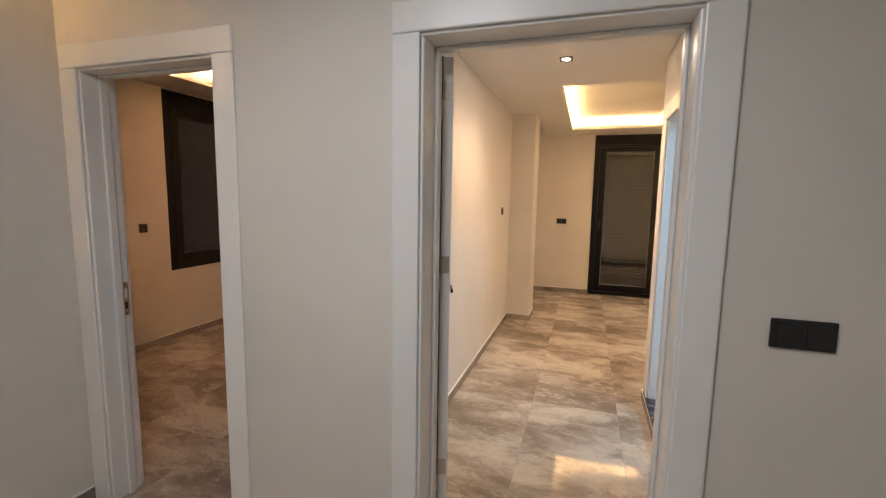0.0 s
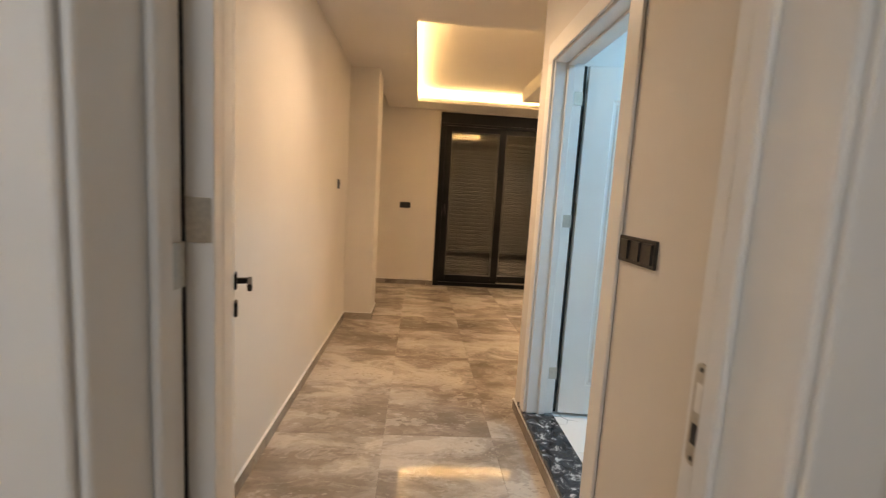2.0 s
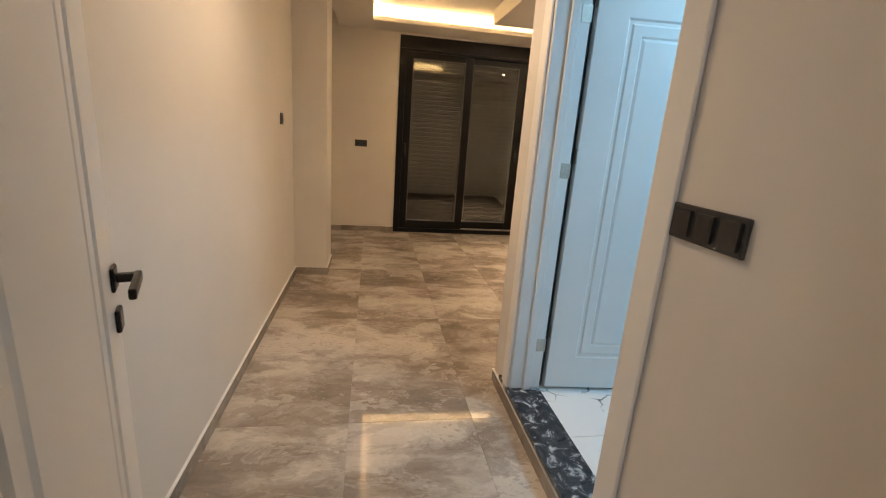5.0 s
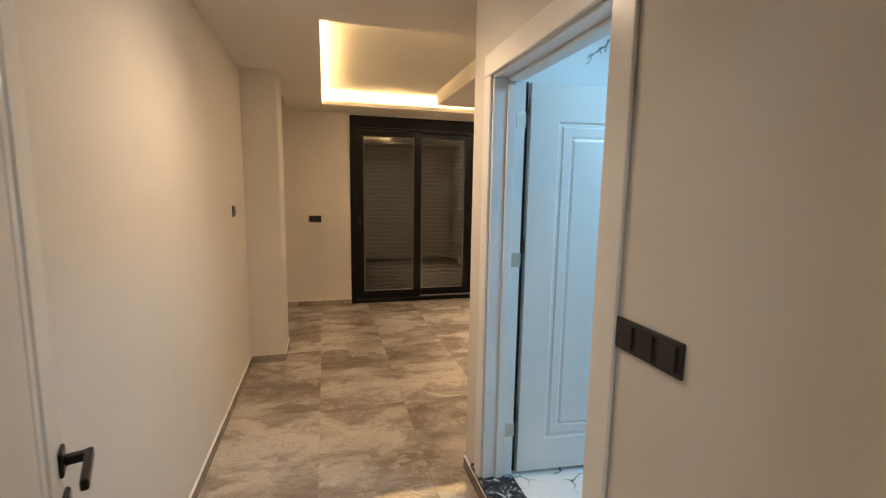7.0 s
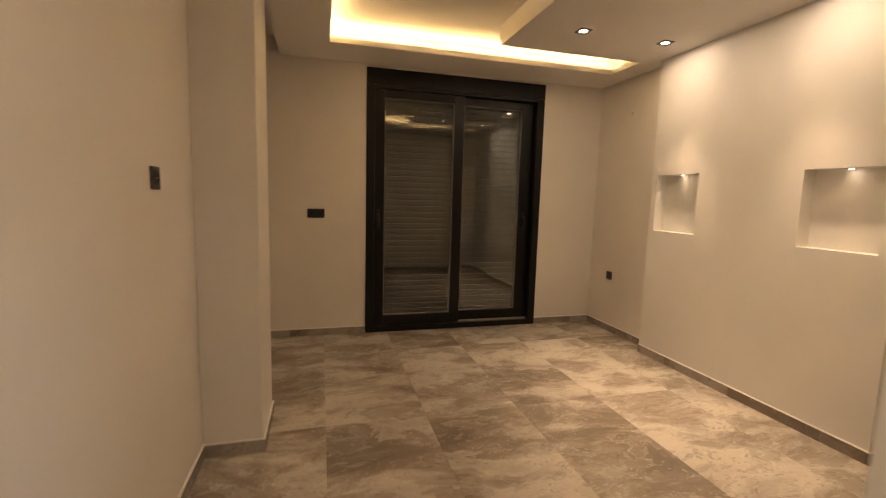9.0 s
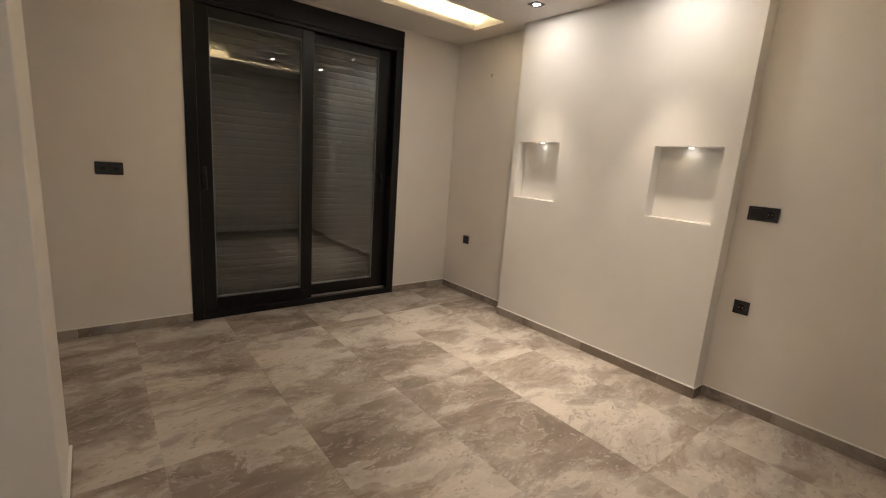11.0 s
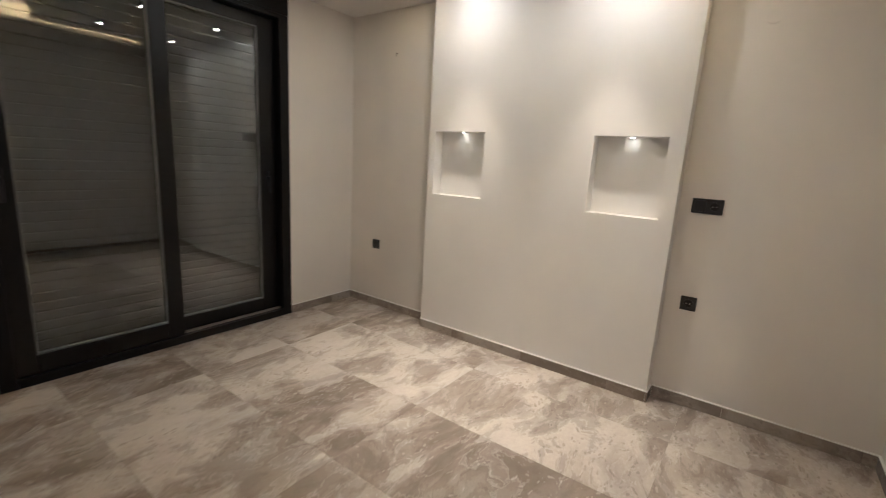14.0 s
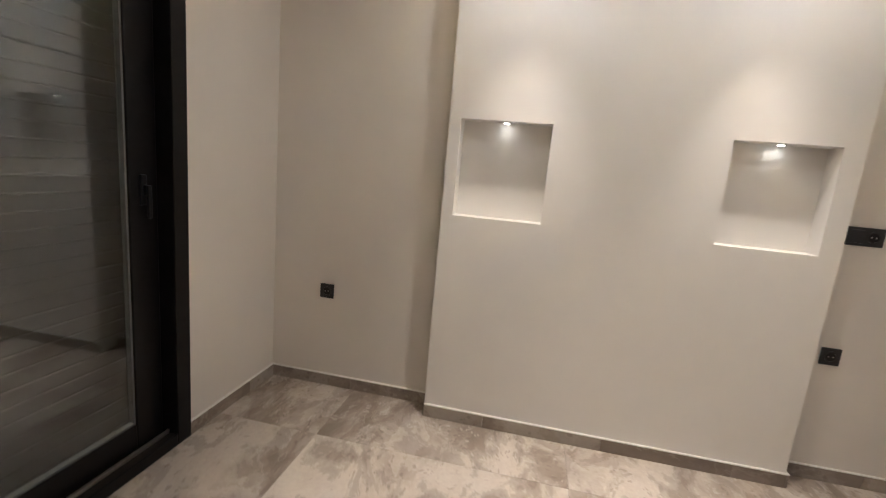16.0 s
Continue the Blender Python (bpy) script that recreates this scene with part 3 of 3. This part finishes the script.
def sash(name, x0, x1, y, wl, wr):
    z0, z1 = 0.058, 2.324
    s = part(name, boxed(x0, x0 + wl, y, y + 0.045, z0, z1, bevel=0.004), ANTHRACITE, balcony_door, "sliding glazed sash")
    part("sash_profile", boxed(x1 - wr, x1, y, y + 0.045, z0, z1, bevel=0.004), ANTHRACITE, s)
    part("sash_profile", boxed(x0 + wl, x1 - wr, y, y + 0.045, z0, z0 + 0.105, bevel=0.004), ANTHRACITE, s)
    part("sash_profile", boxed(x0 + wl, x1 - wr, y, y + 0.045, z1 - 0.075, z1, bevel=0.004), ANTHRACITE, s)
    g0, g1, g2, g3 = x0 + wl, x1 - wr, z0 + 0.105, z1 - 0.075
    for a, b, c, d in ((g0, g0 + 0.008, g2, g3), (g1 - 0.008, g1, g2, g3), (g0 + 0.008, g1 - 0.008, g2, g2 + 0.008), (g0 + 0.008, g1 - 0.008, g3 - 0.008, g3)):
        part("bead", boxed(a, b, y + 0.008, y + 0.036, c, d), SEAL, s, "grey glazing bead")
    for k in (0.014, 0.030):
        pane_bm = boxed(g0, g1, y + k, y + k + 0.004, g2, g3)
        for v in pane_bm.verts:
            v.co.y += (v.co.z - (g2 + g3) / 2) * LEAN
        p = part("pane", pane_bm, GLASS, s, "clear window pane")
        p.visible_shadow = False
    return s


s1 = sash("sash", bx0 + 0.080, 1.145, 8.098, 0.095, 0.10)
s2 = sash("sash", 1.072, bx1 - 0.080, 8.152, 0.09, 0.13)
for s, hx, hy in ((s1, 0.305, 8.098), (s2, 1.845, 8.152)):
    bm = boxed(hx - 0.013, hx + 0.013, hy - 0.012, hy + 0.001, 1.08, 1.20, bevel=0.004)
    box(bm, hx - 0.008, hx + 0.008, hy - 0.034, hy - 0.011, 1.12, 1.16, bevel=0.004)
    box(bm, hx - 0.009, hx + 0.009, hy - 0.040, hy - 0.028, 1.03, 1.16, bevel=0.004)
    part("handle", bm, BLACK_METAL, s, "black pull handle")
part("track", boxed(1.15, bx1 - 0.082, 8.118, 8.128, 0.055, 0.072), NICKEL, balcony_door, "bright sliding track")

shutter = empty("roller_shutter", "closed grey roller shutter, shaded near black in its colour, behind the balcony glass", "shutter")
slat = bmesh.new()
curve = [(0.0, 0.0), (0.003, 0.006), (0.0036, 0.029), (0.003, 0.052), (0.0, 0.058)]
front = [[slat.verts.new((x, 8.275 - d, z)) for d, z in curve] for x in (bx0 + 0.02, bx1 - 0.02)]
rear = [[slat.verts.new((x, 8.285 - d, z)) for d, z in curve] for x in (bx0 + 0.02, bx1 - 0.02)]
for i in range(4):
    slat.faces.new((front[0][i], front[1][i], front[1][i + 1], front[0][i + 1]))
    slat.faces.new((rear[0][i], rear[1][i], rear[1][i + 1], rear[0][i + 1]))
for k in (0, 4):
    slat.faces.new((front[0][k], front[1][k], rear[1][k], rear[0][k]))
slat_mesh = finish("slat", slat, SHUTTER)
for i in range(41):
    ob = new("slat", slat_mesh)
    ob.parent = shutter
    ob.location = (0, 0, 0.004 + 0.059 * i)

# ---- side room window ----
win = empty("window_1", "black framed window, closed, night outside", "window", kind="structure")
wy0, wy1, wz0, wz1 = WINDOW_A


def win_bar(name, y0, y1, z0, z1, x0, x1, mat=ANTHRACITE, parent=win):
    return part(name, boxed(x0, x1, y0, y1, z0, z1, bevel=0.003), mat, parent)


for y0, y1, z0, z1 in ((wy0, wy0 + 0.07, wz0, wz1), (wy1 - 0.07, wy1, wz0, wz1), (wy0 + 0.07, wy1 - 0.07, wz0, wz0 + 0.07), (wy0 + 0.07, wy1 - 0.07, wz1 - 0.16, wz1)):
    win_bar("window_frame", y0 + 0.001, y1 - 0.001, z0, z1, X_A - 0.09, X_A + 0.006)
for y0, y1, z0, z1 in ((wy0 + 0.071, wy0 + 0.16, wz0 + 0.071, wz1 - 0.161), (wy1 - 0.16, wy1 - 0.071, wz0 + 0.071, wz1 - 0.161), (wy0 + 0.16, wy1 - 0.16, wz0 + 0.071, wz0 + 0.16), (wy0 + 0.16, wy1 - 0.16, wz1 - 0.25, wz1 - 0.161)):
    win_bar("sash", y0, y1, z0, z1, X_A - 0.06, X_A + 0.014)
pane = part("pane", boxed(X_A - 0.03, X_A - 0.024, wy0 + 0.16, wy1 - 0.16, wz0 + 0.16, wz1 - 0.25), GLASS, win, "dark window pane")
part("handle", box(boxed(X_A + 0.014, X_A + 0.024, wy0 + 0.10, wy0 + 0.13, 1.40, 1.47, bevel=0.003), X_A + 0.024, X_A + 0.05, wy0 + 0.107, wy0 + 0.123, 1.33, 1.45, bevel=0.004), BLACK_METAL, win, "black window handle")


# ---- lamps ----
def ceiling_spot():
    ob = empty("ceiling_spot", "small square dark chrome recessed ceiling spotlight, lit", "spotlight", "recessed ceiling spots")
    f = slab((-0.045, 0.045), (-0.045, 0.045), -0.006, -0.0005, [(-0.030, 0.030, -0.030, 0.030)], flat)
    part("frame", f, DARK_RIM, ob, "dark chrome square rim")
    part("reflector", disc(bmesh.new(), 0, 0, -0.005, 0.038, 0.004, "z", 24, 0.026), NICKEL, ob)
    part("bulb", disc(bmesh.new(), 0, 0, -0.004, 0.026, 0.003), BULB, ob, "glowing white lamp face")
    part("chip", disc(bmesh.new(), 0, 0, -0.0055, 0.009, 0.0014, "z", 16), CHIP, ob, "very bright round core")
    return ob


first = ceiling_spot()
first.location = (*ROOM_SPOTS[0], CEIL)
for sx, sy in [*ROOM_SPOTS[1:], (-0.08, 4.10)]:
    copy_thing(first, pose(sx, sy, CEIL))


def niche_spot(y, z):
    ob = empty("niche_spot", "tiny round lit spotlight in the niche top", "spotlight", "niche spots", m=pose(2.605, y, z))
    part("rim", disc(bmesh.new(), 0, 0, -0.004, 0.020, 0.0035, "z", 20, 0.013), NICKEL, ob)
    part("bulb", disc(bmesh.new(), 0, 0, -0.006, 0.0125, 0.004, "z", 16), SMALL_BULB, ob)


niche_spot(5.635, 1.56)
niche_spot(6.823, 1.573)
bl = empty("bathroom_lamp", "cool white square ceiling lamp of the bathroom", "ceiling lamp", m=pose(1.6, 3.25, CEIL))
part("rim", slab((-0.23, 0.23), (-0.23, 0.23), -0.03, -0.0005, [(-0.21, 0.21, -0.21, 0.21)], flat), LACQUER, bl)
part("diffuser", boxed(-0.209, 0.209, -0.209, 0.209, -0.022, -0.001), BATH_GLOW, bl, "glowing white diffuser")


# ---- sockets and switches ----
def wall_plate(kinds, label, category, group, m):
    """A row of black modules in one frame. Local x along the wall, z up, y out of the wall is negative."""
    n = len(kinds)
    w, h = 0.083 + 0.071 * (n - 1), 0.083
    ob = empty("light_switch" if "switch" in kinds else "wall_socket", label, category, group, m=m)
    part("frame", boxed(-w / 2, w / 2, -0.009, -0.0003, -h / 2, h / 2, bevel=0.003), BLACK, ob)
    for i, kind in enumerate(kinds):
        c = (i - (n - 1) / 2) * 0.071
        if kind == "switch":
            bm = bmesh.new()
            vs = [bm.verts.new(p) for p in ((c - 0.028, -0.0088, -0.030), (c + 0.028, -0.0088, -0.030), (c + 0.028, -0.0088, 0.030), (c - 0.028, -0.0088, 0.030), (c - 0.027, -0.0120, -0.029), (c + 0.027, -0.0155, -0.029), (c + 0.027, -0.0155, 0.029), (c - 0.027, -0.0120, 0.029))]
            for f in ((0, 1, 2, 3), (4, 5, 6, 7), (0, 1, 5, 4), (1, 2, 6, 5), (2, 3, 7, 6), (3, 0, 4, 7)):
                bm.faces.new([vs[k] for k in f])
            part("rocker", bm, BLACK, ob)
        elif kind == "socket":
            part("well", disc(bmesh.new(), c, -0.0125, 0, 0.027, 0.004, "y", 24, 0.021), BLACK, ob)
            part("well_floor", disc(bmesh.new(), c, -0.0098, 0, 0.0205, 0.001, "y", 20), BLACK_METAL, ob)
            for s in (-0.0095, 0.0095):
                part("pin_hole", disc(bmesh.new(), c + s, -0.0104, 0, 0.003, 0.0006, "y", 8), NICKEL, ob)
        else:
            part("cover", boxed(c - 0.028, c + 0.028, -0.0115, -0.0088, -0.028, 0.028, bevel=0.001), BLACK, ob)
            part("port", boxed(c - 0.012, c + 0.012, -0.0122, -0.0112, -0.010, 0.006), BLACK_METAL, ob)
    return ob


NORTH, EAST, WEST = 0, -90, 90
wall_plate(["switch", "switch"], "black double light switch on the hall wall", "light switch", "light switches", pose(0.695, Y_HALL, 1.181))
wall_plate(["switch"] * 3, "black triple light switch beside the bathroom door", "light switch", "light switches", pose(X_RIGHT, 2.95, 1.197, 0, 0, EAST))
wall_plate(["switch", "socket"], "black switch and socket pair beside the niche panel", "light switch", "light switches", pose(X_EAST, 5.205, 1.196, 0, 0, EAST))
wall_plate(["socket"], "black wall socket beside the niche panel", "socket", "wall sockets", pose(X_EAST, 5.216, 0.628, 0, 0, EAST))
wall_plate(["socket"], "black wall socket in the room corner", "socket", "wall sockets", pose(X_EAST, 7.75, 0.578, 0, 0, EAST))
wall_plate(["socket"], "black wall socket high on the corridor wall", "socket", "wall sockets", pose(X_LEFT, 5.67, 1.378, 0, 0, WEST))
wall_plate(["port", "port"], "black double connection plate beside the balcony door", "socket", "wall sockets", pose(-0.268, Y_FAR, 1.16))
wall_plate(["socket"], "black wall socket in the side room", "socket", "wall sockets", pose(X_A, 3.82, 1.185, 0, 0, WEST))


# ---- skirting ----
def baseboard(number, a, b, face):
    """Skirting tiles from a to b along a wall whose open side is given by the normal face, with a white line on top."""
    ob = empty("baseboard_%d" % number, "marbled brown tile skirting with a white top line", "skirting", kind="structure")
    a, b, f = Vector((*a, 0)), Vector((*b, 0)), Vector((*face, 0))
    run = (b - a).length
    way = (b - a).normalized()
    turn = Matrix((way, -f, (0, 0, 1))).transposed().to_4x4()
    base = Matrix.Translation(a) @ turn
    at = 0.0
    rng = random.Random(number)
    step = rng.uniform(0.2, 0.58)
    while at < run - 0.001:
        end = min(run, at + step)
        p = part("skirting_tile", boxed(0, end - at - 0.0015, -0.0115, -0.0005, 0.0005, 0.066, bevel=0.001), SKIRT, ob)
        p.matrix_local = base @ pose(at, 0, 0)
        at, step = end, 0.6
    c = part("top_line", boxed(0, run, -T * 0.92, -0.0004, 0.0662, 0.0728, bevel=0.0015), CAULK, ob, "white caulk line")
    c.matrix_local = base
    return ob


T = 0.0125
RUNS = [((X_LEFT, Y_CORR + 0.015), (X_LEFT, 6.17), (1, 0)), ((X_LEFT + T, 6.17), (-0.515 + T, 6.17), (0, -1)), ((-0.515, 6.17), (-0.515, 6.60), (1, 0)),
        ((X_LEFT, Y_FAR), (bx0, Y_FAR), (0, -1)), ((bx1, Y_FAR), (X_EAST, Y_FAR), (0, -1)), ((X_EAST, Y_FAR - T), (X_EAST, 7.098), (-1, 0)),
        ((X_PANEL, 7.098), (X_PANEL, 5.345), (-1, 0)), ((X_EAST - T, 5.345), (X_PANEL - T, 5.345), (0, -1)),
        ((X_EAST, 5.345 - T), (X_EAST, Y_MOUTH), (-1, 0)), ((X_EAST - T, Y_MOUTH), (X_RIGHT - T, Y_MOUTH), (0, 1)), ((X_RIGHT, Y_MOUTH), (X_RIGHT, Y_CORR + 0.015), (-1, 0)),
        ((X_HALL, -1.5), (X_HALL, Y_HALL), (1, 0)), ((0.495, Y_HALL), (1.6, Y_HALL), (0, -1)), ((-1.19, Y_HALL), (-0.532, Y_HALL), (0, -1)),
        ((X_A, Y_SIDE), (X_A, 6.0), (1, 0)), ((X_A, 6.0), (-0.95, 6.0), (0, -1))]
for i, (a, b, f) in enumerate(RUNS):
    baseboard(i + 1, a, b, f)

# ---- small fittings ----
for name, label, m, r in (("cable_cover", "small round painted cover on the wall", pose(X_EAST, 5.06, 2.155, 0, -90, 0), 0.035), ("cable_cover", "small round painted cover on the wall", pose(-0.318, Y_FAR, 2.20, 90, 0, 0), 0.016)):
    ob = empty(name, label, "cover", m=m)
    part("cap", disc(bmesh.new(), 0, 0, 0.0003, r, 0.004, "z", 24), PAINT, ob)
w = empty("wire_stub", "short capped lamp wire hanging from the wall", "wire", m=pose(X_EAST, 7.56, 2.19))
part("lead", box(boxed(-0.02, -0.0003, -0.002, 0.002, -0.002, 0.002), -0.022, -0.018, -0.002, 0.002, -0.025, 0.002), SEAL, w)

# ---- tiles ----
def tile_mesh(name, w, d, h, mat):
    """A slab with a fine arris, its top at z = 0."""
    bm, e = bmesh.new(), 0.0008
    loops = [[bm.verts.new((sx * (w / 2 - i), sy * (d / 2 - i), z)) for sx, sy in ((-1, -1), (1, -1), (1, 1), (-1, 1))] for i, z in ((0, -h), (0, -e), (e, 0))]
    for a, b in zip(loops, loops[1:]):
        for i in range(4):
            bm.faces.new((a[i], a[(i + 1) % 4], b[(i + 1) % 4], b[i]))
    bm.faces.new(loops[-1])
    return finish(name, bm, mat)


ZONES = [(X_HALL, 1.6, -1.5, 2.24), (X_LEFT, 0.61, 2.24, Y_FAR), (0.3, X_EAST, Y_MOUTH, 8.12), (X_A, -0.95, 2.24, 6.0)]
TX, TY, GAP = -0.20, 5.15, 0.0009
shared = {}
for i in range(-7, 6):
    for j in range(-6, 4):
        x0, y0 = TX + 0.6 * i, TY + 1.2 * j
        cuts = [(max(x0, a), min(x0 + 0.6, b), max(y0, c), min(y0 + 1.2, d)) for a, b, c, d in ZONES]
        cuts = [c for c in cuts if c[1] - c[0] > 0.005 and c[3] - c[2] > 0.005]
        if not cuts:
            continue
        a, b, c, d = min(q[0] for q in cuts), max(q[1] for q in cuts), min(q[2] for q in cuts), max(q[3] for q in cuts)
        key = (round(b - a, 3), round(d - c, 3))
        if key not in shared:
            shared[key] = tile_mesh("floor_tile", b - a - GAP, d - c - GAP, 0.012, TILE)
        t = new("floor_tile", shared[key])
        t.parent = FLOOR
        t.location = ((a + b) / 2, (c + d) / 2, 0)

for i in range(4):
    for j in range(2):
        a, b = 0.766 + 0.6 * i, min(0.766 + 0.6 * (i + 1), 2.7)
        c, d = (3.652, 4.199) if j else (2.501, 3.65)
        t = new("floor_tile", tile_mesh("floor_tile", b - a - GAP, d - c - GAP, 0.012, BATH_TILE))
        t.parent = bath_floor
        t.location = ((a + b) / 2, (c + d) / 2, 0.1075)

bath_north = bpy.data.objects["wall_south"]
bath_east = bpy.data.objects["wall_bath_east"]
bath_south = bpy.data.objects["wall_bath_south"]
for k in range(5):
    z0, z1 = 0.109 + 0.6 * k, min(0.109 + 0.6 * (k + 1), CEIL)
    for i in range(2):
        a, b = 0.776 + 1.2 * i, min(0.776 + 1.2 * (i + 1), 2.68)
        for wall, y, turn in ((bath_north, 4.199, 90), (bath_south, 2.501, -90)):
            t = new("wall_tile", tile_mesh("wall_tile", b - a - GAP, z1 - z0 - GAP, 0.008, BATH_TILE))
            t.parent = wall
            t.matrix_world = pose((a + b) / 2, y - 0.008 * (1 if turn > 0 else -1), (z0 + z1) / 2, turn)
        c, d = (2.511, 3.4) if i == 0 else (3.4, 4.189)
        t = new("wall_tile", tile_mesh("wall_tile", z1 - z0 - GAP, d - c - GAP, 0.008, BATH_TILE))
        t.parent = bath_east
        t.matrix_world = pose(2.692, (c + d) / 2, (z0 + z1) / 2, 0, -90)
